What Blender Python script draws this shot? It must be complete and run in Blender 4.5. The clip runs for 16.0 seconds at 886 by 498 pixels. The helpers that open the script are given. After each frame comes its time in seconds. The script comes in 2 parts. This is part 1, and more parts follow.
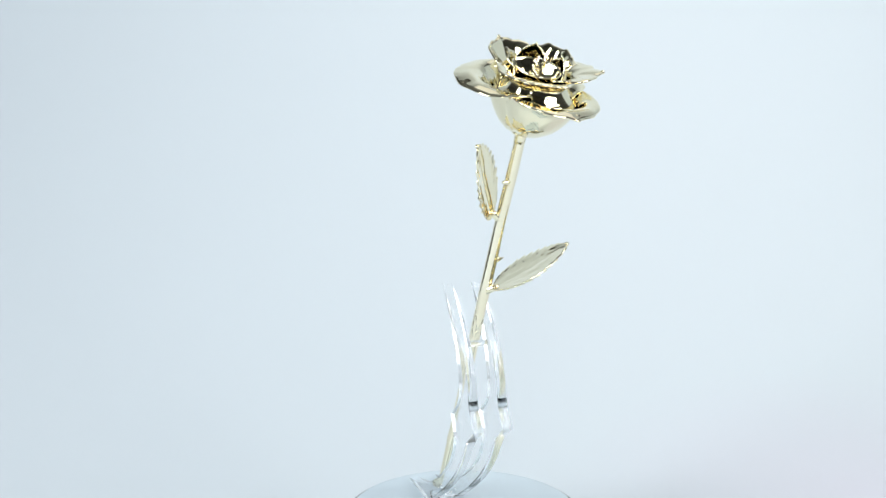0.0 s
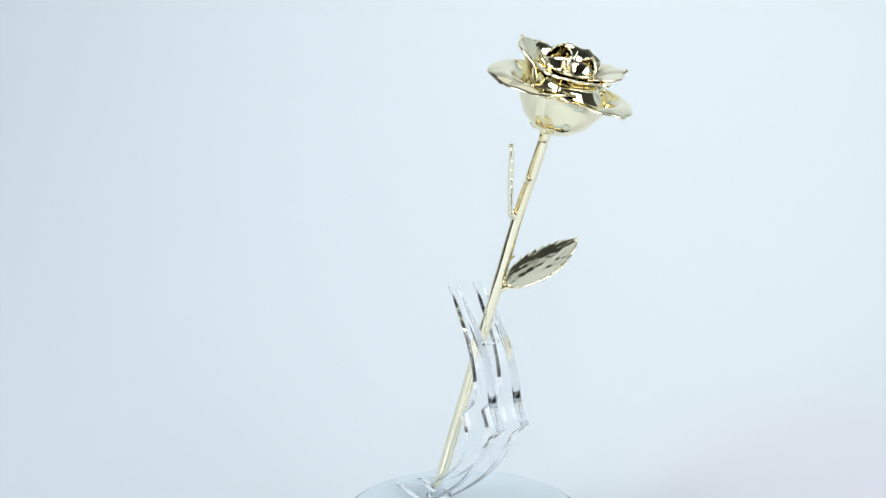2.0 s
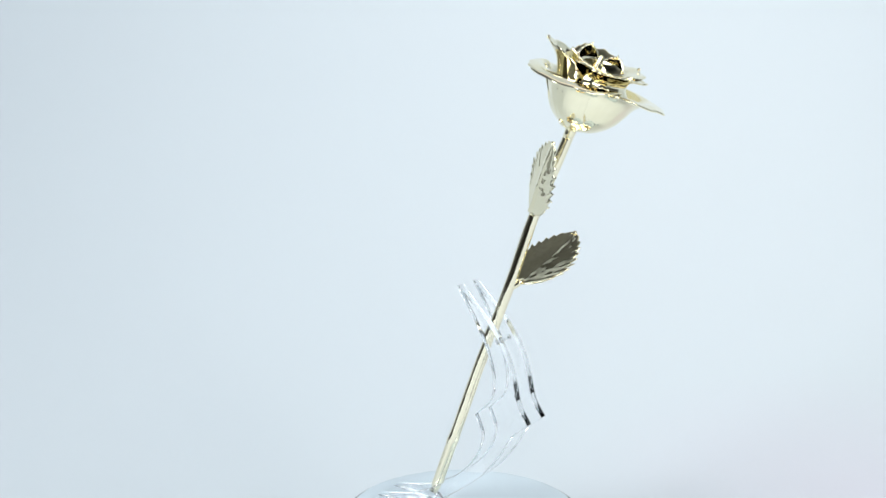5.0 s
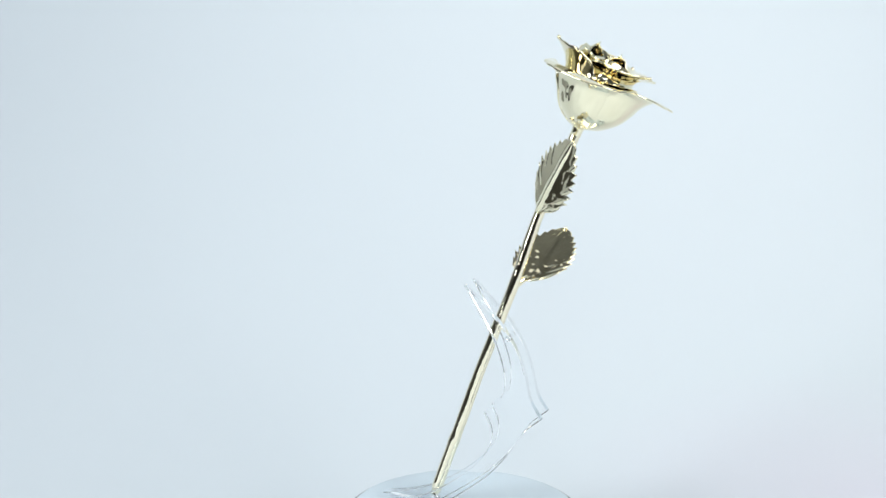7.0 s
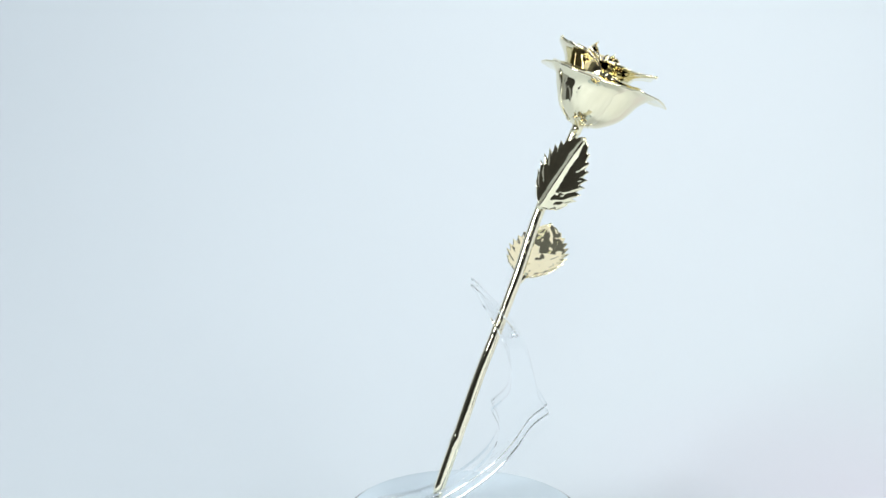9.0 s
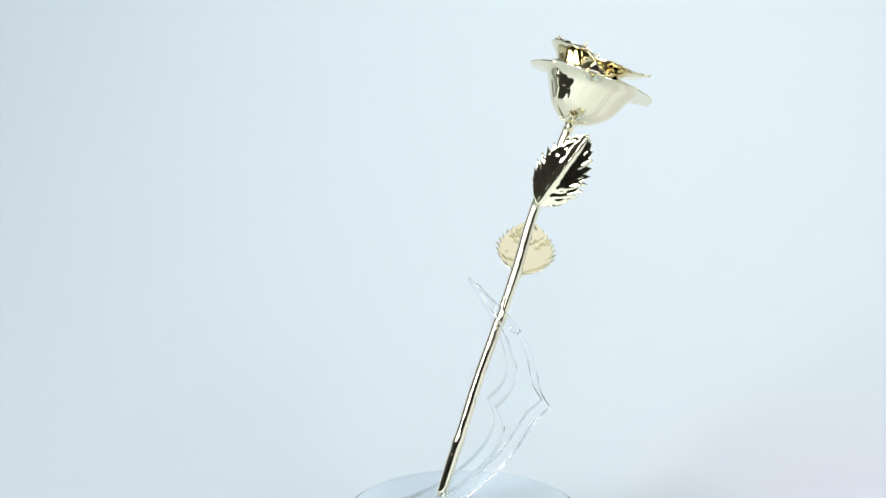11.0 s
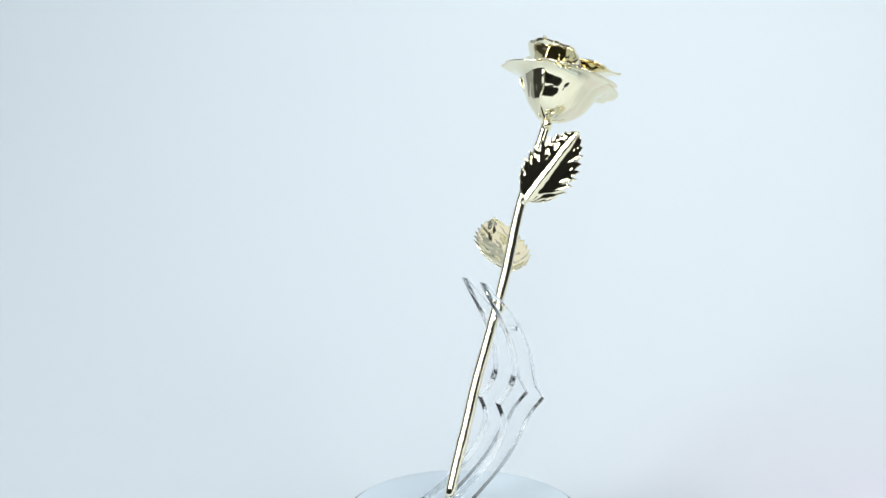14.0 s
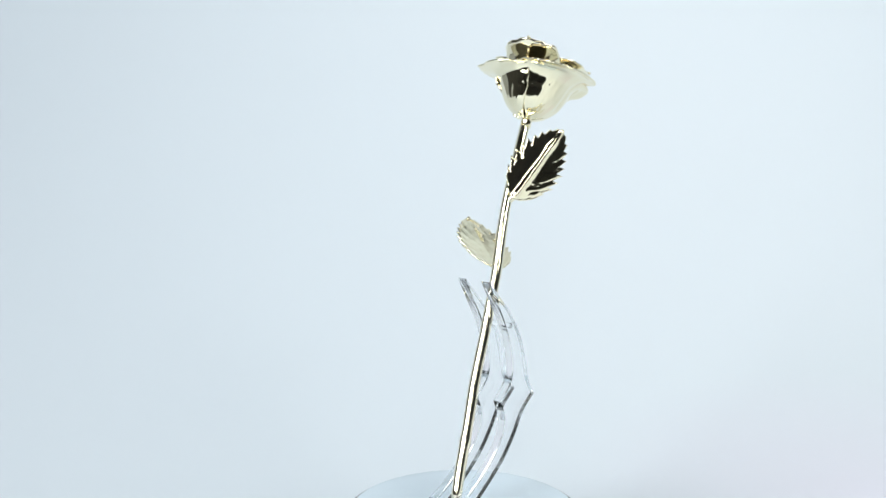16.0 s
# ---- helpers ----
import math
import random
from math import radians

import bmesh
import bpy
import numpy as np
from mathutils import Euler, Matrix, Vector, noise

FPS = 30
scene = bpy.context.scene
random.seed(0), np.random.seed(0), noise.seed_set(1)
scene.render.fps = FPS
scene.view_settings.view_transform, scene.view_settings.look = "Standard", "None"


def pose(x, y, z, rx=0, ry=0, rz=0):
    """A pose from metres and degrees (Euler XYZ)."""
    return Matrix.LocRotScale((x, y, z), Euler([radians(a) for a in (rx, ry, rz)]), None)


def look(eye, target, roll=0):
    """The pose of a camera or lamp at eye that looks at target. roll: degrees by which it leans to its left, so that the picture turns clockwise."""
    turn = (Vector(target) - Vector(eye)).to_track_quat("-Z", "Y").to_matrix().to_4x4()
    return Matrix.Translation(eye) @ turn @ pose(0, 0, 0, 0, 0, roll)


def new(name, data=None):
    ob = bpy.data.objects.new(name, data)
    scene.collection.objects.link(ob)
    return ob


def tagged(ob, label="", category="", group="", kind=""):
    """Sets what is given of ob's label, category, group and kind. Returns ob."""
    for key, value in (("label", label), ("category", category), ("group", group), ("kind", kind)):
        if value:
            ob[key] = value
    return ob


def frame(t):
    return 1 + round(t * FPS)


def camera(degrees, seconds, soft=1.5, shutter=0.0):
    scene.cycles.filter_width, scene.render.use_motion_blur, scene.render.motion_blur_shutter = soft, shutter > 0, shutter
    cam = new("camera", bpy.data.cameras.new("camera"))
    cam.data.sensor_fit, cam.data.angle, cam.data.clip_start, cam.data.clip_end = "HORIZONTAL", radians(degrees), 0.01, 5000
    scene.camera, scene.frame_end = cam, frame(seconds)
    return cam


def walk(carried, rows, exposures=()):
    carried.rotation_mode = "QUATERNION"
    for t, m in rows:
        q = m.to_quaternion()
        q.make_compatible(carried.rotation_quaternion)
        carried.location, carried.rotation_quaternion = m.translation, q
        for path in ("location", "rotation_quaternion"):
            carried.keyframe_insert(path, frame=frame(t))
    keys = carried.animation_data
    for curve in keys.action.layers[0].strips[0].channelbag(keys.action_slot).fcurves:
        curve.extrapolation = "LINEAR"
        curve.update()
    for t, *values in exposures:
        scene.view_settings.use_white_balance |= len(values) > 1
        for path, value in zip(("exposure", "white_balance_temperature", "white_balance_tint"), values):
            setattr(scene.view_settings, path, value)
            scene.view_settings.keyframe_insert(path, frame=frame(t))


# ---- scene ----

# ---------------------------------------------------------------- camera
cam = camera(40.0, 16.0, soft=1.55)
STAND_POINT = pose(-0.0082, -0.4672, 0.1859, 90 - 9.66, 0, 0)
walk(cam, [(0.0, STAND_POINT), (16.0, STAND_POINT)], exposures=[(0.0, 0.0), (16.0, 0.0)])

# ---------------------------------------------------------------- light
world = bpy.data.worlds.new("dim_studio")
scene.world = world
world.use_nodes = True
world.node_tree.nodes["Background"].inputs["Color"].default_value = (0.5, 0.55, 0.6, 1)
world.node_tree.nodes["Background"].inputs["Strength"].default_value = 0.02


def softbox(name, eye, target, wide, high, watts, color):
    data = bpy.data.lights.new(name, "AREA")
    data.shape, data.size, data.size_y = "RECTANGLE", wide, high
    data.energy, data.color = watts, color
    lamp = new(name, data)
    lamp.matrix_basis = look(eye, target)
    return lamp


softbox("left_softbox", (-1.02, -0.90, 0.68), (0.14, 0.12, 0.15), 0.64, 0.86, 19.9, (0.895, 0.96, 1.0))
softbox("right_softbox", (0.98, -0.88, 0.82), (0.0, 0.10, 0.15), 0.70, 0.74, 14.9, (0.965, 0.982, 0.965))
softbox("rear_softbox", (-0.14, -1.90, 0.62), (0.0, 0.0, 0.15), 0.27, 0.86, 5.4, (0.95, 0.98, 1.0))
softbox("overhead_softbox", (0.45, 0.52, 1.52), (0.23, 0.36, 0.0), 1.25, 0.90, 2.9, (0.95, 0.98, 0.98))


# ---------------------------------------------------------------- materials
def material(name):
    m = bpy.data.materials.new(name)
    m.use_nodes = True
    return m, m.node_tree.nodes, m.node_tree.links, m.node_tree.nodes["Principled BSDF"]


def noise_bump(nodes, links, shader, scale, distance, strength=1.0, detail=3.0):
    co = nodes.new("ShaderNodeTexCoord")
    tex = nodes.new("ShaderNodeTexNoise")
    tex.inputs["Scale"].default_value, tex.inputs["Detail"].default_value = scale, detail
    bump = nodes.new("ShaderNodeBump")
    bump.inputs["Distance"].default_value, bump.inputs["Strength"].default_value = distance, strength
    links.new(co.outputs["Object"], tex.inputs["Vector"])
    links.new(tex.outputs["Fac"], bump.inputs["Height"])
    links.new(bump.outputs["Normal"], shader.inputs["Normal"])
    return co, tex


def gold_material(name, color, deep, rough, wobble):
    m, nodes, links, shader = material(name)
    shader.inputs["Metallic"].default_value = 1.0
    co, tex = noise_bump(nodes, links, shader, 260.0, wobble, 0.6, 2.0)
    tint = nodes.new("ShaderNodeTexNoise")
    tint.inputs["Scale"].default_value, tint.inputs["Detail"].default_value = 90.0, 4.0
    links.new(co.outputs["Object"], tint.inputs["Vector"])
    ramp = nodes.new("ShaderNodeMix")
    ramp.data_type = "RGBA"
    ramp.inputs["A"].default_value, ramp.inputs["B"].default_value = (*color, 1), (*deep, 1)
    links.new(tint.outputs["Fac"], ramp.inputs["Factor"])
    links.new(ramp.outputs["Result"], shader.inputs["Base Color"])
    fine = nodes.new("ShaderNodeMapRange")
    fine.inputs["To Min"].default_value, fine.inputs["To Max"].default_value = rough * 0.5, rough * 1.6
    links.new(tint.outputs["Fac"], fine.inputs["Value"])
    links.new(fine.outputs["Result"], shader.inputs["Roughness"])
    return m


GOLD = gold_material("polished_pale_gold", (0.94, 0.875, 0.67), (0.90, 0.82, 0.57), 0.018, 0.00010)
GOLD_STEM = gold_material("polished_gold_stem", (0.93, 0.87, 0.69), (0.89, 0.81, 0.60), 0.02, 0.00014)


def acrylic_material(name, rough, ior):
    m, nodes, links, shader = material(name)
    shader.inputs["Base Color"].default_value = (0.99, 0.995, 0.998, 1)
    shader.inputs["Transmission Weight"].default_value = 1.0
    shader.inputs["IOR"].default_value = ior
    shader.inputs["Roughness"].default_value = rough
    noise_bump(nodes, links, shader, 60.0, 0.00004, 0.5)
    return m


ACRYLIC = acrylic_material("clear_acrylic", 0.04, 1.37)
CUT_ACRYLIC = acrylic_material("cut_acrylic_edge", 0.10, 1.30)


def platter_material():
    m, nodes, links, shader = material("pale_blue_white_platter")
    co, tex = noise_bump(nodes, links, shader, 30.0, 0.00005, 0.4)
    ramp = nodes.new("ShaderNodeValToRGB")
    ramp.color_ramp.elements[0].color, ramp.color_ramp.elements[1].color = (0.66, 0.77, 0.85, 1), (0.70, 0.80, 0.87, 1)
    links.new(tex.outputs["Fac"], ramp.inputs["Fac"])
    links.new(ramp.outputs["Color"], shader.inputs["Base Color"])
    shader.inputs["Roughness"].default_value = 0.12
    return m


PLATTER = platter_material()


def plain_material(name, a, b, rough, scale, bump):
    m, nodes, links, shader = material(name)
    co, tex = noise_bump(nodes, links, shader, scale, bump, 0.5)
    ramp = nodes.new("ShaderNodeValToRGB")
    ramp.color_ramp.elements[0].color, ramp.color_ramp.elements[1].color = (*a, 1), (*b, 1)
    ramp.color_ramp.elements[0].position, ramp.color_ramp.elements[1].position = 0.3, 0.7
    links.new(tex.outputs["Fac"], ramp.inputs["Fac"])
    links.new(ramp.outputs["Color"], shader.inputs["Base Color"])
    shader.inputs["Roughness"].default_value = rough
    return m



def paper_material():
    """Pale blue-white paper with one faint, broad, pinker patch on its table part."""
    m, nodes, links, shader = material("pale_blue_white_paper")
    co, tex = noise_bump(nodes, links, shader, 2.0, 0.0002, 0.5)
    ramp = nodes.new("ShaderNodeValToRGB")
    ramp.color_ramp.elements[0].color, ramp.color_ramp.elements[1].color = (0.76, 0.815, 0.86, 1), (0.77, 0.823, 0.867, 1)
    ramp.color_ramp.elements[0].position, ramp.color_ramp.elements[1].position = 0.3, 0.7
    links.new(tex.outputs["Fac"], ramp.inputs["Fac"])
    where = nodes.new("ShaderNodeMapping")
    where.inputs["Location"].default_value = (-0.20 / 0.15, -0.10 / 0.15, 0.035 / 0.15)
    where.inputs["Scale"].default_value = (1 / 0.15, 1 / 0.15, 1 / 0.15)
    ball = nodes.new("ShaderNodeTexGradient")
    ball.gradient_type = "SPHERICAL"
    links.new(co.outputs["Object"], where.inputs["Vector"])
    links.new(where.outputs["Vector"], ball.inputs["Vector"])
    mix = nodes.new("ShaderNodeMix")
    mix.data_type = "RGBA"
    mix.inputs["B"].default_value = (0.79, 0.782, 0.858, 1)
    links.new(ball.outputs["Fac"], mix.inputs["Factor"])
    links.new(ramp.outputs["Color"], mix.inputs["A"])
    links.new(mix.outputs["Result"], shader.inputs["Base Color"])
    shader.inputs["Roughness"].default_value = 0.8
    return m


PAPER = paper_material()
DARK = plain_material("dark_studio_wall", (0.17, 0.17, 0.165), (0.22, 0.22, 0.21), 0.8, 3.0, 0.001)
PALE = plain_material("pale_wall_paint", (0.70, 0.68, 0.62), (0.74, 0.72, 0.66), 0.8, 4.0, 0.0005)
CEILING = plain_material("grey_ceiling_paint", (0.17, 0.17, 0.16), (0.21, 0.21, 0.20), 0.8, 4.0, 0.0005)
METAL = plain_material("dark_metal", (0.05, 0.05, 0.055), (0.07, 0.07, 0.075), 0.35, 40.0, 0.0001)


# ---------------------------------------------------------------- mesh helpers
def part(name, bm, mat, parent=None, label="", smooth=True):
    bmesh.ops.recalc_face_normals(bm, faces=bm.faces)
    me = bpy.data.meshes.new(name)
    bm.to_mesh(me)
    bm.free()
    if smooth:
        for p in me.polygons:
            p.use_smooth = True
    me.materials.append(mat)
    ob = new(name, me)
    if parent is not None:
        ob.parent = parent
    if label:
        tagged(ob, label)
    return ob


def grid_sheet(rows, columns, place, thick):
    """A closed sheet of the given thickness: place(u, v) for u, v in 0..1."""
    n, m = rows + 1, columns + 1
    p = [[Vector(place(i / rows, j / columns)) for j in range(m)] for i in range(n)]
    bm = bmesh.new()
    layers = []
    normals = []
    for i in range(n):
        row = []
        for j in range(m):
            a = p[min(i + 1, n - 1)][j] - p[max(i - 1, 0)][j]
            b = p[i][min(j + 1, m - 1)] - p[i][max(j - 1, 0)]
            c = a.cross(b)
            row.append(c.normalized() if c.length > 1e-14 else Vector((0, 0, 1)))
        normals.append(row)
    for side in (0.5, -0.5):
        layers.append([[bm.verts.new(p[i][j] + normals[i][j] * thick * side) for j in range(m)] for i in range(n)])
    up, low = layers
    for i in range(rows):
        for j in range(columns):
            bm.faces.new((up[i][j], up[i + 1][j], up[i + 1][j + 1], up[i][j + 1]))
            bm.faces.new((low[i][j], low[i][j + 1], low[i + 1][j + 1], low[i + 1][j]))
    edge = [(i, 0) for i in range(n)] + [(n - 1, j) for j in range(1, m)] + [(i, m - 1) for i in range(n - 2, -1, -1)] + [(0, j) for j in range(m - 2, 0, -1)]
    rim = []
    for i, j in edge:
        inner = Vector((0, 0, 0))
        if i == 0:
            inner += p[0][j] - p[1][j]
        if i == n - 1:
            inner += p[n - 1][j] - p[n - 2][j]
        if j == 0:
            inner += p[i][0] - p[i][1]
        if j == m - 1:
            inner += p[i][m - 1] - p[i][m - 2]
        q = p[i][j] + (inner.normalized() * thick * 0.45 if inner.length > 1e-12 else inner)
        rim.append(bm.verts.new(q))
    for k in range(len(edge)):
        (i, j), (i2, j2) = edge[k], edge[(k + 1) % len(edge)]
        r1, r2 = rim[k], rim[(k + 1) % len(edge)]
        bm.faces.new((up[i][j], up[i2][j2], r2, r1))
        bm.faces.new((r1, r2, low[i2][j2], low[i][j]))
    return bm


def tube(points, radii, sides=16):
    bm = bmesh.new()
    rings = []
    n = len(points)
    pts = [Vector(q) for q in points]
    for i in range(n):
        d = (pts[min(i + 1, n - 1)] - pts[max(i - 1, 0)]).normalized()
        x = d.cross(Vector((0, 1, 0.13))).normalized()
        y = d.cross(x)
        rings.append([bm.verts.new(pts[i] + (x * math.cos(a) + y * math.sin(a)) * radii[i]) for a in [2 * math.pi * k / sides for k in range(sides)]])
    for i in range(n - 1):
        for k in range(sides):
            bm.faces.new((rings[i][k], rings[i][(k + 1) % sides], rings[i + 1][(k + 1) % sides], rings[i + 1][k]))
    bm.faces.new(rings[0])
    bm.faces.new(rings[-1])
    return bm


def lathe(profile, sides=96):
    """A closed solid of revolution round z, from (radius, height) pairs that begin and end on the axis."""
    bm = bmesh.new()
    rings = []
    for r, z in profile:
        if r < 1e-9:
            rings.append([bm.verts.new((0, 0, z))])
        else:
            rings.append([bm.verts.new((r * math.cos(2 * math.pi * k / sides), r * math.sin(2 * math.pi * k / sides), z)) for k in range(sides)])
    for a, b in zip(rings, rings[1:]):
        for k in range(sides):
            q = [a[k % len(a)], a[(k + 1) % len(a)], b[(k + 1) % len(b)], b[k % len(b)]]
            q = list(dict.fromkeys(q))
            if len(q) > 2:
                bm.faces.new(q)
    return bm


def spline(keys, t):
    """A smooth curve through keys of (parameter, values...)."""
    n = len(keys)
    i = 0
    while i < n - 2 and t > keys[i + 1][0]:
        i += 1
    a, b = keys[i], keys[i + 1]
    h = b[0] - a[0]
    s = min(max((t - a[0]) / h, 0.0), 1.0)
    out = []
    for k in range(1, len(a)):
        def slope(j):
            lo, hi = keys[max(j - 1, 0)], keys[min(j + 1, n - 1)]
            return (hi[k] - lo[k]) / (hi[0] - lo[0])
        m0, m1 = slope(i) * h, slope(i + 1) * h
        out.append((2 * s**3 - 3 * s**2 + 1) * a[k] + (s**3 - 2 * s**2 + s) * m0 + (3 * s**2 - 2 * s**3) * b[k] + (s**3 - s**2) * m1)
    return out


# ---------------------------------------------------------------- the paper sweep and the studio
def paper_sweep():
    # one paper sweep: table, curved bend, back
    bm = bmesh.new()
    line = [(-0.42, -0.035), (0.06, -0.035)]
    line += [(0.06 + 0.70 * math.sin(a), 0.665 - 0.70 * math.cos(a)) for a in [math.pi / 2 * k / 40 for k in range(1, 41)]]
    line += [(0.76, 0.74), (0.76, 1.30)]
    top = [[bm.verts.new((x, y, z)) for x in (-0.50, 0.84)] for y, z in line]
    low = [[bm.verts.new((x, y + (0.004 if z > 0 else 0), z - 0.004)) for x in (-0.50, 0.84)] for y, z in line]
    for i in range(len(line) - 1):
        bm.faces.new((top[i][0], top[i][1], top[i + 1][1], top[i + 1][0]))
        bm.faces.new((low[i][0], low[i + 1][0], low[i + 1][1], low[i][1]))
        for k in (0, 1):
            bm.faces.new((top[i][k], top[i + 1][k], low[i + 1][k], low[i][k]))
    bm.faces.new((top[0][0], low[0][0], low[0][1], top[0][1]))
    bm.faces.new((top[-1][0], top[-1][1], low[-1][1], low[-1][0]))
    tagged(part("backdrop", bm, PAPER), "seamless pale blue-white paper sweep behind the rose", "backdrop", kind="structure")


def slab(name, lo, hi, mat, label, category):
    bm = bmesh.new()
    bmesh.ops.create_cube(bm, size=1.0)
    for v in bm.verts:
        v.co = Vector([lo[k] + (v.co[k] + 0.5) * (hi[k] - lo[k]) for k in range(3)])
    return tagged(part(name, bm, mat, smooth=False), label, category, kind="structure")


paper_sweep()
slab("floor", (-2.5, -3.0, -0.80), (2.5, 1.6, -0.75), DARK, "dark studio floor below the table", "floor")
slab("wall_south", (-2.5, -3.1, -0.75), (2.5, -3.0, 1.6), DARK, "dark studio wall behind the camera", "wall")
slab("wall_north", (-2.5, 1.6, -0.75), (2.5, 1.7, 1.6), PALE, "pale studio wall behind the paper sweep", "wall")
slab("wall_east", (2.5, -3.1, -0.75), (2.6, 1.7, 1.6), DARK, "dark studio side wall", "wall")
slab("wall_west", (-2.6, -3.1, -0.75), (-2.5, 1.7, 1.6), DARK, "dark studio side wall", "wall")
slab("ceiling", (-2.6, -3.1, 1.6), (2.6, 1.7, 1.7), CEILING, "plain dark grey studio ceiling", "ceiling")
# unseen boards added as reflectors, for pale reflections in the gold and acrylic
for side, x, y in ((1, -0.83, 0.19), (2, 0.86, 0.09)):
    slab("bounce_board_%d" % side, (x, y, -0.75), (x + 0.02, 0.78, 1.10), PAPER, "unseen pale board added beside the paper sweep to bounce light", "wall")
slab("table", (-0.50, -0.42, -0.75), (0.84, 0.80, -0.045), DARK, "dark table block under the paper sweep", "table")


# ---------------------------------------------------------------- turntable
def turntable():
    thing = tagged(new("turntable"), "round pale blue-white turntable under a clear acrylic stand", "turntable")
    c = 0.0006
    edge = [(0.0458 - c + c * math.sin(a), -c + c * math.cos(a)) for a in [math.pi / 2 * k / 5 for k in range(6)]]
    part("platter", lathe([(0, 0.0), (0.020, 0.0), (0.040, 0.0)] + edge + [(0.0458, -0.013), (0, -0.013)]), PLATTER, thing)
    # dark band added to draw the dark reflections at the sides of the rim
    band = [(0.04585, -0.0009), (0.0468, -0.0009), (0.0470, -0.0011), (0.0470, -0.0070), (0.0468, -0.0073), (0.04585, -0.0073), (0.04585, -0.0009)]
    part("rim_band", lathe(band), METAL, thing, "thin dark band standing in for dark reflections at the platter rim")
    part("foot_plate", lathe([(0, -0.0131), (0.0465, -0.0131), (0.0470, -0.0135), (0.0470, -0.015), (0.0, -0.015)]), METAL, thing)
    part("housing", lathe([(0, -0.0151), (0.050, -0.0151), (0.052, -0.017), (0.053, -0.0345), (0.0, -0.0345)]), PLATTER, thing)
    return thing


# ---------------------------------------------------------------- acrylic stand
PLATE_N = Vector((0.925, 0.38, 0)).normalized()
PLATE_L = Vector((0.38, -0.925, 0)).normalized()
FRONT_EDGE = [(0.0, 0.0037, 0.0945), (0.1, 0.0106, 0.0873), (0.2, 0.0178, 0.0793), (0.3, 0.0238, 0.0695), (0.4, 0.0272, 0.0595), (0.5, 0.0294, 0.0500), (0.58, 0.0334, 0.0432)]
FRONT_LOW = [(0.58, 0.0334, 0.0432), (0.66, 0.0264, 0.0372), (0.75, 0.0203, 0.0278), (0.84, 0.0124, 0.0186), (0.92, 0.0010, 0.0095), (1.0, -0.0130, 0.0)]
REAR_EDGE = [(0.0, 0.0028, 0.0945), (0.1, 0.0076, 0.0862), (0.2, 0.0128, 0.0771), (0.3, 0.0166, 0.0680), (0.4, 0.0187, 0.0585), (0.5, 0.0172, 0.0508), (0.58, 0.0109, 0.0444)]
REAR_LOW = [(0.58, 0.0109, 0.0444), (0.66, 0.0139, 0.0360), (0.74, 0.0105, 0.0265), (0.82, 0.0022, 0.0178), (0.90, -0.0105, 0.0093), (0.95, -0.0220, 0.0050), (1.0, -0.0350, 0.0026)]


def stand_plate(offset, thick, parent):
    ts = [k / 56 for k in range(57)]
    ts = sorted(set(ts + [0.58]))
    bm = bmesh.new()
    c = 0.0003
    loops = []
    for side, inset in ((-0.5 * thick, c), (-0.5 * thick + c, 0), (0.5 * thick - c, 0), (0.5 * thick, c)):
        ring = []
        for t in ts:
            f = spline(FRONT_EDGE if t <= 0.58 else FRONT_LOW, t)
            b = spline(REAR_EDGE if t <= 0.58 else REAR_LOW, t)
            f, b = Vector(f), Vector(b)
            d = (f - b)
            d = d.normalized() * inset if d.length > 2 * inset else d * 0.3
            row = []
            for q in (f - d, b + d):
                row.append(bm.verts.new(PLATE_L * q[0] + PLATE_N * (offset + side) + Vector((0, 0, max(q[1] - 0.0007 * q[1] / 0.0945, 0.0002)))))
            ring.append(row)
        loops.append(ring)
    n = len(ts)
    for a, b in zip(loops, loops[1:]):
        for i in range(n - 1):
            for k in (0, 1):
                bm.faces.new((a[i][k], a[i + 1][k], b[i + 1][k], b[i][k]))
        bm.faces.new((a[0][0], b[0][0], b[0][1], a[0][1]))
        bm.faces.new((a[-1][0], a[-1][1], b[-1][1], b[-1][0]))
    for ring in (loops[0], loops[-1]):
        for i in range(n - 1):
            bm.faces.new((ring[i][0], ring[i][1], ring[i + 1][1], ring[i + 1][0]))
    ob = part("plate", bm, ACRYLIC, parent, smooth=False)
    ob.data.materials.append(CUT_ACRYLIC)
    for p in ob.data.polygons:
        p.material_index = 1 if abs(p.normal.dot(PLATE_N)) < 0.5 else 0
    return ob


def acrylic_stand():
    thing = tagged(new("flower_stand"), "clear acrylic flower stand of two curved plates on a turntable", "stand")
    stand_plate(-0.0082, 0.0040, thing)
    stand_plate(0.0037, 0.0040, thing)
    for s, z, r in ((0.0195, 0.0735, 0.0011), (-0.0115, 0.0030, 0.0020)):
        a, b = -0.0068, 0.0010
        pts = [PLATE_L * s + PLATE_N * (a + (b - a) * k / 4) + Vector((0, 0, z)) for k in range(5)]
        part("cross_peg", tube(pts, [r] * 5, 20), ACRYLIC, thing)
    return thing


# ---------------------------------------------------------------- the gold rose
STEM_LINE = [(0.0075, -0.0083, 0.0078), (0.045, -0.0012, -0.0029), (0.085, 0.0059, -0.0160), (0.120, 0.0125, -0.0261), (0.155, 0.0194, -0.0395)]
STEM_TOP = Vector((0.0193, -0.0396, 0.1552))
AXIS = Vector((0.310, -0.461, 1.467)).normalized()
LEAN = Vector((AXIS.x, AXIS.y, 0)).normalized()
E1 = (LEAN - AXIS * LEAN.dot(AXIS)).normalized()
E2 = AXIS.cross(E1)
MM = 0.001


def on_stem(z):
    x, y = spline(STEM_LINE, z)
    return Vector((x, y, z))


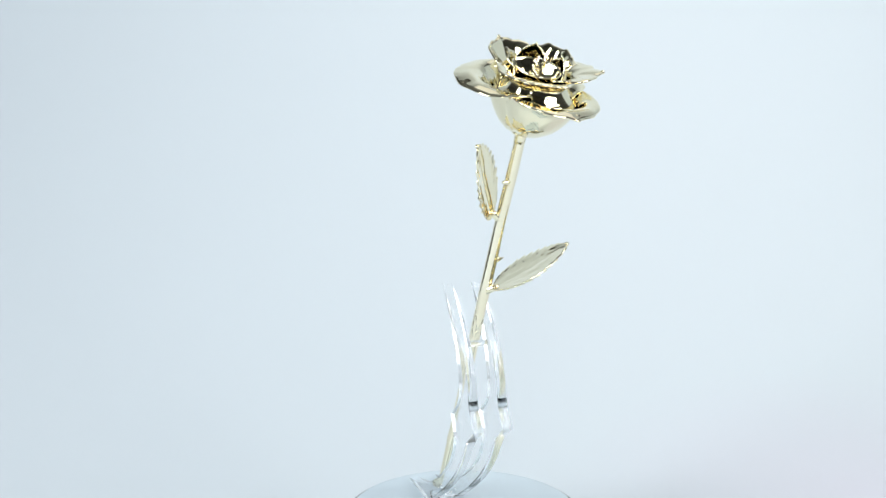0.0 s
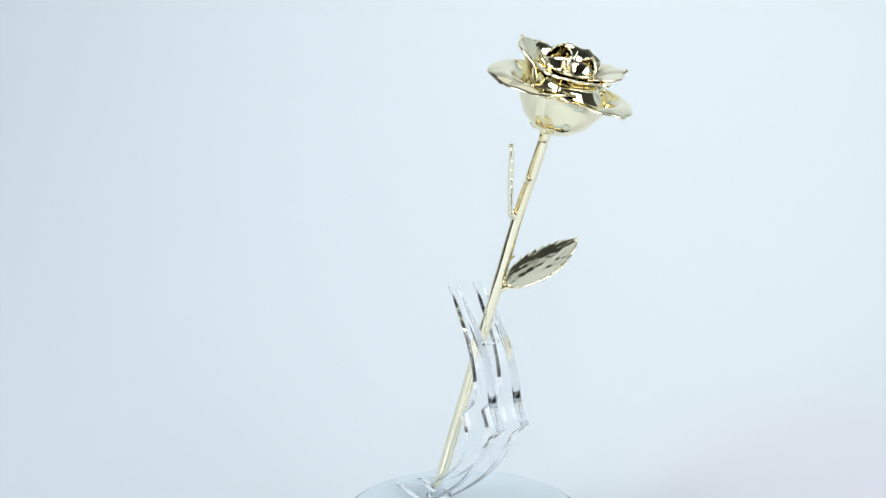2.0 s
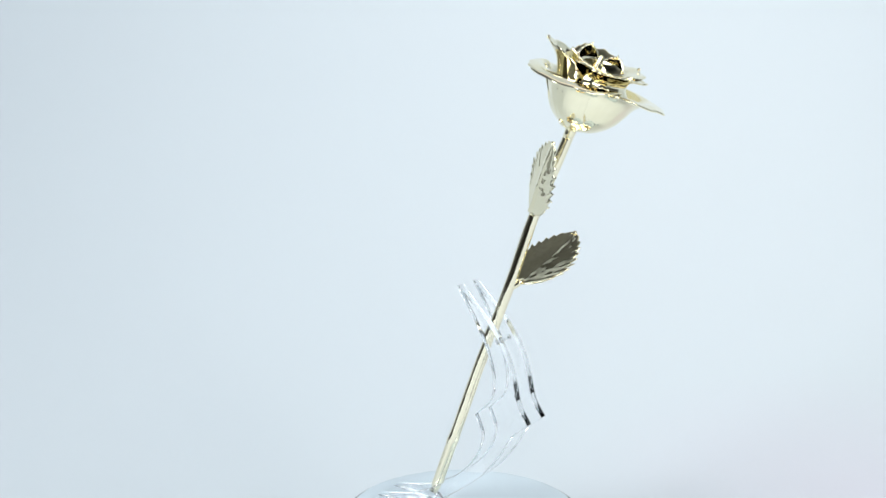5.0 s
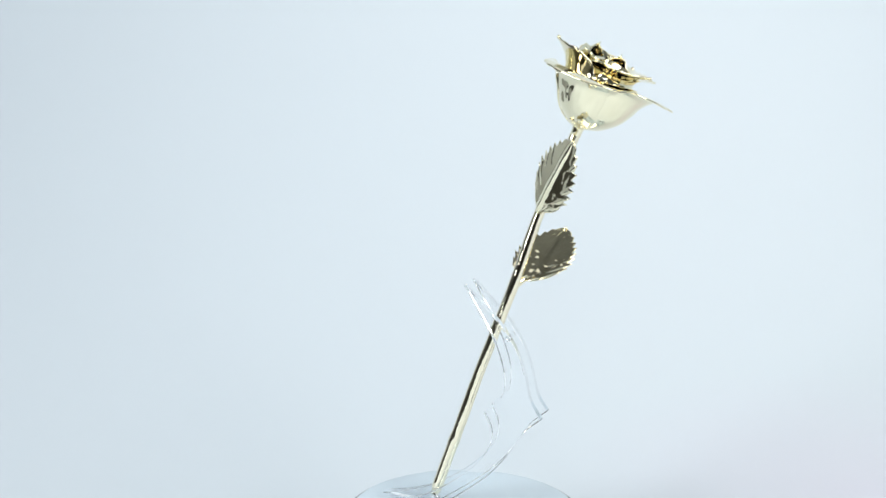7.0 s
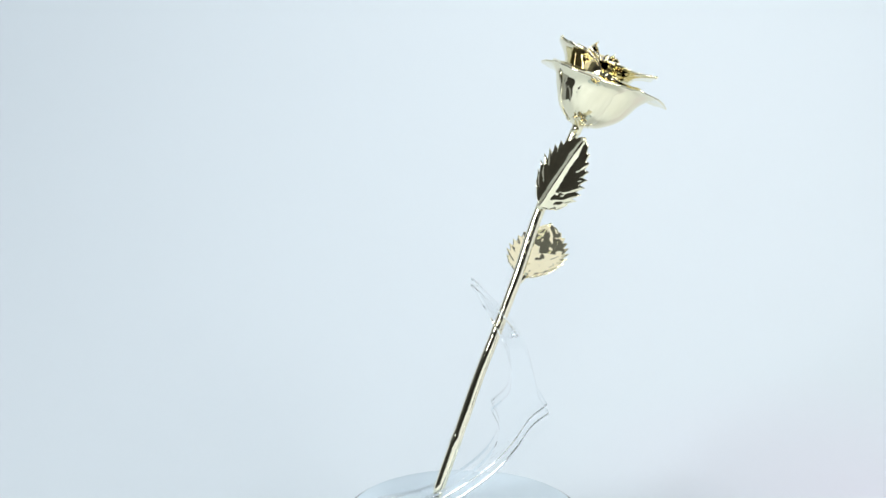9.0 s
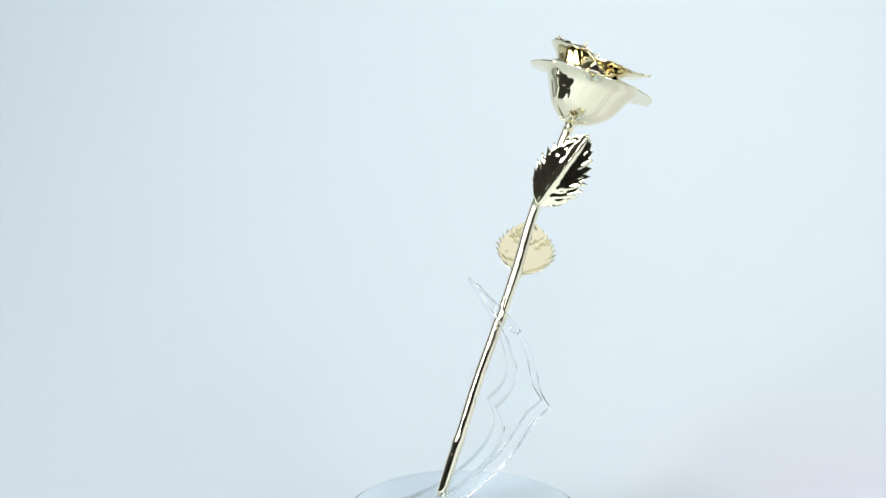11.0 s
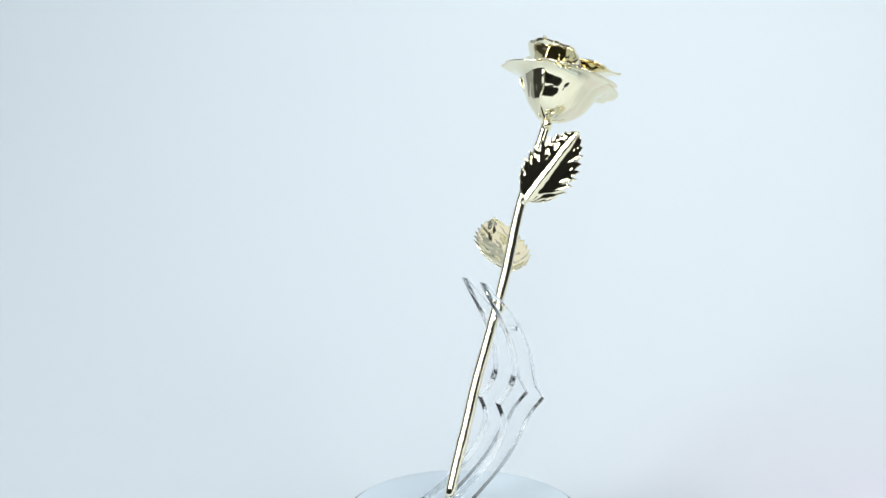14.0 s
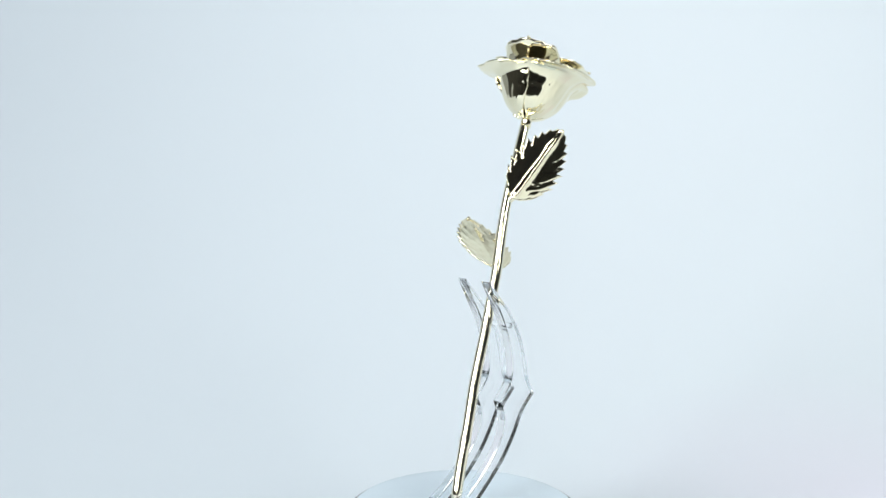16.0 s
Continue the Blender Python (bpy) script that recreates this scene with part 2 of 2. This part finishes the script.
def head_point(phi, r, h):
    return STEM_TOP + (E1 * math.cos(phi) + E2 * math.sin(phi)) * r * MM + AXIS * h * MM


def petal(parent, phi, half, profile, droop=0.0, tip=0.0, spiral=0.5, round_off=0.16, ripple=0.3, seed=0, thick=0.65, flare=2.7, at=(0.0, 0.0), side=None, drop=0.0, skew=0.0, dimple=0.0):
    """One petal: profile is the side view (share of length, radius, height) in millimetres; phi and half in degrees; at: the roll's own middle."""
    def place(i, j):
        u = 2 * j - 1
        point = max(0.0, 1 - abs(u) / 0.16)
        length = 1.0 - round_off * abs(u) ** 3.2 + tip * point ** 1.6
        length += 0.022 * noise.noise(Vector((u * 8.0, seed * 3.3, 7.7)))
        v = i * length
        r, h = spline(profile, min(v, 1.0))
        if side:
            rs, hs = spline(side, min(v, 1.0))
            r, h = r + (rs - r) * u * u, h + (hs - h) * u * u
        if v > 1.0:
            r2, h2 = spline(profile, 0.97)
            r, h = r + (r - r2) / 0.03 * (v - 1.0), h + (h - h2) / 0.03 * (v - 1.0)
        # the rim flares less towards the sides
        far = max(0.0, v - 0.66) / 0.34
        r -= far * flare * abs(u) ** 2
        h += far * (0.25 * flare * abs(u) ** 2 - droop * (1 - abs(u)))
        r += spiral * u - far * skew * max(0.0, u) ** 2
        soft = noise.noise(Vector((u * 2.2 + seed * 7.3, v * 2.0, seed * 1.7)))
        fine = noise.noise(Vector((u * 6.0 + seed * 3.1, v * 4.0, seed)))
        r += ripple * (soft * 1.5 + 0.5 * fine) * (0.3 + v)
        r += dimple * noise.noise(Vector((u * 13.0 + seed * 5.9, v * 8.0, seed * 2.1)))
        h += far * ripple * (1.6 * noise.noise(Vector((u * 3.5, seed * 2.7, 1.3))) + 0.35 * far * noise.noise(Vector((u * 9, seed * 4.7, 2.3))))
        wide = half * min(1.0, 0.75 + 0.5 * v)
        return head_point(radians(phi + wide * u), max(r, 0.3), h) + (E1 * at[0] + E2 * at[1]) * MM * min(1.0, v * 2)
    ob = part("petal", grid_sheet(28, 48, place, thick * MM), GOLD, parent)
    if drop:
        part("tip_bead", bead(place(1.0, 0.5), drop * MM), GOLD, ob)
    return ob


CUP = [(0.0, 1.5, -0.6), (0.15, 5.4, 0.8), (0.35, 10.2, 5.0), (0.55, 13.4, 11.0), (0.70, 15.6, 15.0), (0.85, 20.0, 17.4), (1.0, 25.5, 17.6)]
NARROW_CUP = [(0.0, 1.5, -0.6), (0.15, 5.2, 0.8), (0.35, 9.6, 5.0), (0.55, 12.6, 11.0), (0.70, 14.6, 15.0), (0.85, 18.2, 17.2), (1.0, 22.5, 17.4)]
FRONT_CUP = [(0.0, 1.5, -0.6), (0.15, 7.0, 0.6), (0.35, 13.0, 4.8), (0.55, 16.6, 10.0), (0.70, 18.8, 14.2), (0.85, 23.2, 18.1), (1.0, 28.5, 17.6)]
WIDE_CUP = CUP[:-2] + [(0.85, 21.0, 18.3), (1.0, 27.3, 16.9)]
TIER = [(0.0, 1.5, 0.6), (0.2, 7.5, 3.5), (0.45, 11.4, 10.5), (0.68, 12.6, 17.5), (0.85, 14.7, 22.4), (1.0, 18.7, 26.5)]
LOW_TIER = [(0.0, 1.5, 0.6), (0.2, 7.6, 3.6), (0.42, 11.6, 9.2), (0.58, 14.7, 13.6), (0.76, 12.1, 19.2), (0.88, 14.2, 22.6), (1.0, 20.6, 24.2)]


def inner_bowl(rose):
    """The oval inner petal that lies open like a shallow bowl before the two hooded buds."""
    turn = radians(308)

    def place(i, j):
        a = 2 * math.pi * j
        v = i
        across = 8.7 * math.sin(a) * (1 + 0.05 * math.sin(3 * a))
        along = 5.2 * math.cos(a)
        deep = 6.5 * (1 - v ** 2.2) - 0.5 * max(0.0, v - 0.86) / 0.14
        swirl = 0.28 * math.sin(9.0 * v + a) * v * (1 - v) * 4
        x = 3.2 + (math.cos(turn) * along - math.sin(turn) * across) * v
        y = -2.4 + (math.sin(turn) * along + math.cos(turn) * across) * v
        h = 24.4 - 0.26 * along * v - deep + swirl + 0.5 * v * noise.noise(Vector((math.cos(a) * 1.4, math.sin(a) * 1.4, 3.3)))
        return STEM_TOP + (E1 * x + E2 * y + AXIS * h) * MM
    part("petal", grid_sheet(22, 56, place, 0.6 * MM), GOLD, rose)


def rose_head(rose):
    # three broad outer petals, their rims rolled out
    petal(rose, -5, 68, FRONT_CUP, droop=0.6, tip=0.04, seed=1, flare=5.0, spiral=0.3, ripple=0.4, side=CUP, skew=3.0, dimple=0.18)
    petal(rose, 127, 70, NARROW_CUP, droop=0.2, tip=0.05, seed=3, flare=5.5, spiral=0.3, ripple=0.4, side=CUP, dimple=0.25)
    petal(rose, 252, 70, WIDE_CUP, droop=0.9, tip=0.0, seed=4, flare=6.0, spiral=0.3, ripple=0.4, dimple=0.24)
    # the second whorl
    petal(rose, 192, 68, TIER, tip=0.045, seed=5, round_off=0.26, flare=4.0, thick=0.7, drop=0.75)
    petal(rose, 314, 76, LOW_TIER, tip=0.05, seed=6, round_off=0.10, flare=4.5, spiral=1.6, thick=0.7, ripple=0.55, drop=0.6)
    petal(rose, 58, 62, LOW_TIER, tip=0.02, seed=7, droop=-1.5, round_off=0.12, flare=4.0, thick=0.7, drop=0.7)
    # inner petals
    inner = [(0.0, 1.0, 3.0), (0.3, 7.0, 9.0), (0.6, 9.0, 16.0), (0.85, 9.6, 22.0), (1.0, 11.2, 24.8)]
    inner_bowl(rose)
    back = [(0.0, 1.0, 3.0), (0.3, 7.4, 9.0), (0.6, 9.6, 16.5), (0.85, 11.0, 24.0), (1.0, 13.0, 28.8)]
    petal(rose, 102, 68, back, seed=9, round_off=0.16, droop=0.2, ripple=0.5, flare=1.5)
    petal(rose, 222, 54, inner, seed=10, round_off=0.28, tip=0.05, droop=-1.6, ripple=0.4)
    # two rolled buds and the small tip between them
    roll = [(0.0, 0.8, 8.0), (0.3, 4.4, 14.0), (0.6, 5.6, 20.0), (0.85, 4.9, 26.5), (1.0, 2.9, 29.8)]
    low_roll = [(0.0, 0.8, 8.0), (0.3, 3.6, 13.0), (0.6, 4.8, 19.0), (0.85, 4.3, 25.3), (1.0, 2.8, 28.4)]
    petal(rose, 140, 92, roll, seed=11, tip=0.07, round_off=0.30, spiral=0.6, flare=0.8, at=(-2.6, -0.6), ripple=0.14)
    petal(rose, 95, 92, low_roll, seed=12, tip=0.07, round_off=0.30, spiral=0.6, flare=0.8, at=(5.4, 3.0), ripple=0.14)
    curl = [(0.0, 0.6, 17.0), (0.3, 1.3, 19.0), (0.6, 1.8, 21.0), (0.85, 2.0, 22.4), (1.0, 2.4, 23.4)]
    petal(rose, 250, 120, curl, seed=14, round_off=0.12, spiral=0.5, flare=0.3, at=(3.6, -2.8), ripple=0.2, thick=0.5)
    spike = [(0.0, 0.5, 8.0), (0.3, 1.3, 14.0), (0.6, 1.6, 21.0), (0.85, 1.2, 25.5), (1.0, 0.7, 27.6)]
    petal(rose, 300, 110, spike, seed=15, round_off=0.05, spiral=0.3, flare=0.2, at=(0.6, -0.4), ripple=0.15, thick=0.5)
    # calyx: five uneven sepals pressed against the cup
    for k in range(5):
        def place(i, j, k=k):
            u, v = 2 * j - 1, i
            reach = 0.17 + 0.04 * math.sin(k * 2.3)
            r, h = spline(CUP, reach * v)
            w = (30 * (1 - v) ** 0.6 + 1) * (1 + 0.25 * math.sin(v * 14 + k * 2))
            return head_point(radians(72 * k + 12 + w * u + 6 * math.sin(v * 5 + k)), r + 0.35, h - 0.42 + 0.2 * u * u)
        part("sepal", grid_sheet(14, 8, place, 0.7 * MM), GOLD, rose)
    base = [STEM_TOP + AXIS * h * MM for h in (-4.5, -2.4, -1.0, 0.2)]
    part("calyx", tube(base, [0.00200, 0.00206, 0.0023, 0.0030], 20), GOLD, rose)


def leaf(parent, base, tip, normal, half_width, seed, bend, fold, wave, vein_depth, ridge, tooth, stalk):
    """A serrated leaf: fold gives the slopes of its two halves, wave its slow unevenness, ridge the height of its soft middle rib."""
    a = (tip - base)
    length = a.length
    a = a.normalized()
    n = (normal - a * normal.dot(a)).normalized()
    b = n.cross(a)
    teeth = 10

    def place(i, j):
        u, w = i, 2 * j - 1
        body = math.sin(math.pi * min(1.0, u ** 0.66 * 0.985 + 0.012)) ** 0.70
        saw = (u * teeth + (0.0 if w > 0 else 0.4)) % 1.0
        edge = max(0.0, (abs(w) - 0.70) / 0.30)
        cut = 1.0 + tooth * (saw ** 1.4 - 0.5) * min(1.0, max(0.0, (u - 0.1) * 8)) * edge
        y = half_width * body * w * cut
        x = length * u + 0.08 * length * abs(w) ** 3 * body + 0.035 * length * saw * edge * body
        side = 1 if w > 0 else -1
        order = u * teeth * 0.72 - abs(w) * 1.6 + 0.3 * side
        lobe = math.floor(order)
        crest = max(0.0, 1 - abs(order - lobe - 0.5) / 0.34) ** 1.4
        strength = 0.55 + 1.1 * noise.noise(Vector((lobe * 3.7, side * 2.0, seed)))
        z = fold[0 if w > 0 else 1] * abs(y) + bend * length * math.sin(math.pi * u)
        z += vein_depth * strength * crest * min(1.0, max(0.0, abs(w) - 0.12) * 1.5) ** 1.6 * body
        z += ridge * math.exp(-(abs(y) / 0.0011) ** 2) * (1 - 0.6 * u)
        z += wave * noise.noise(Vector((u * 3.0 + seed * 9, w * 1.6, seed))) + 0.3 * wave * noise.noise(Vector((u * 10 + seed * 5, w * 5, seed)))
        return base + a * x + b * y + n * z
    ob = part("leaf", grid_sheet(110, 56, place, 0.0006), GOLD, parent)
    part("leaf_bead", bead(tip + n * 0.0003, 0.0009), GOLD, ob)
    pts = [stalk + (base + a * 0.0022 - stalk) * t - a * 0.0010 * math.sin(math.pi * t) for t in (0, 0.25, 0.5, 0.75, 1.0)]
    part("leaf_stalk", tube(pts, [0.0019, 0.0017, 0.0015, 0.0013, 0.0008], 14), GOLD, ob)
    return ob


def bead(centre, r):
    bm = bmesh.new()
    bmesh.ops.create_icosphere(bm, subdivisions=2, radius=r)
    for v in bm.verts:
        v.co = v.co + centre
    return bm


def gold_rose():
    rose = tagged(new("gold_rose"), "polished pale gold rose with serrated leaves in a clear stand", "rose")
    pts, radii = [], []
    for k in range(61):
        t = k / 60
        p = on_stem(0.0075 + t * (STEM_TOP.z - 0.0095))
        p += E2 * 0.0003 * noise.noise(Vector((t * 7, 0.3, 0))) + E1 * 0.0003 * noise.noise(Vector((t * 7, 5.3, 1)))
        pts.append(p)
        radii.append(0.00222 - 0.0002 * t + 0.00014 * noise.noise(Vector((t * 14, 2.2, 4))) + 0.00035 * math.exp(-((t - 0.155) / 0.009) ** 2))
    radii[0] *= 0.75
    part("stem", tube(pts, radii, 24), GOLD_STEM, rose)
    rose_head(rose)
    leaf(rose, Vector((0.0097, -0.0279, 0.1236)), Vector((0.0040, -0.0468, 0.1502)), Vector((-0.95, 0.29, 0.0)), 0.0103, 1.0, 0.015, (-0.14, -0.07), 0.00022, 0.00034, 0.0007, 0.26, on_stem(0.1225))
    leaf(rose, Vector((0.0106, -0.0215, 0.0950)), Vector((0.0378, -0.0223, 0.1118)), Vector((-0.50, -0.19, 0.85)), 0.0116, 2.0, -0.02, (0.06, 0.06), 0.00030, -0.00013, -0.0001, 0.18, on_stem(0.0935))

    def thorn(at, way, size):
        way = way.normalized()
        pts = [at + way * size * t + Vector((0, 0, 0.25 * size * t * t)) for t in (0, 0.3, 0.6, 0.85, 1.0)]
        part("thorn", tube(pts, [size * f for f in (0.5, 0.36, 0.2, 0.1, 0.04)], 10), GOLD, rose)
    for z, side, size in ((0.1365, -0.9, 0.0032), (0.1065, 0.9, 0.0030)):
        q = on_stem(z)
        part_way = E2 * side + E1 * 0.3
        thorn(q + part_way.normalized() * 0.0016, part_way, size)
    return rose


table_top = turntable()
stand = acrylic_stand()
rose = gold_rose()


def motions():
    # all turn together with the platter, at an even speed
    for thing in (table_top, stand, rose):
        walk(thing, [(t, pose(0, 0, 0, 0, 0, 7.323 * t)) for t in range(17)])


motions()
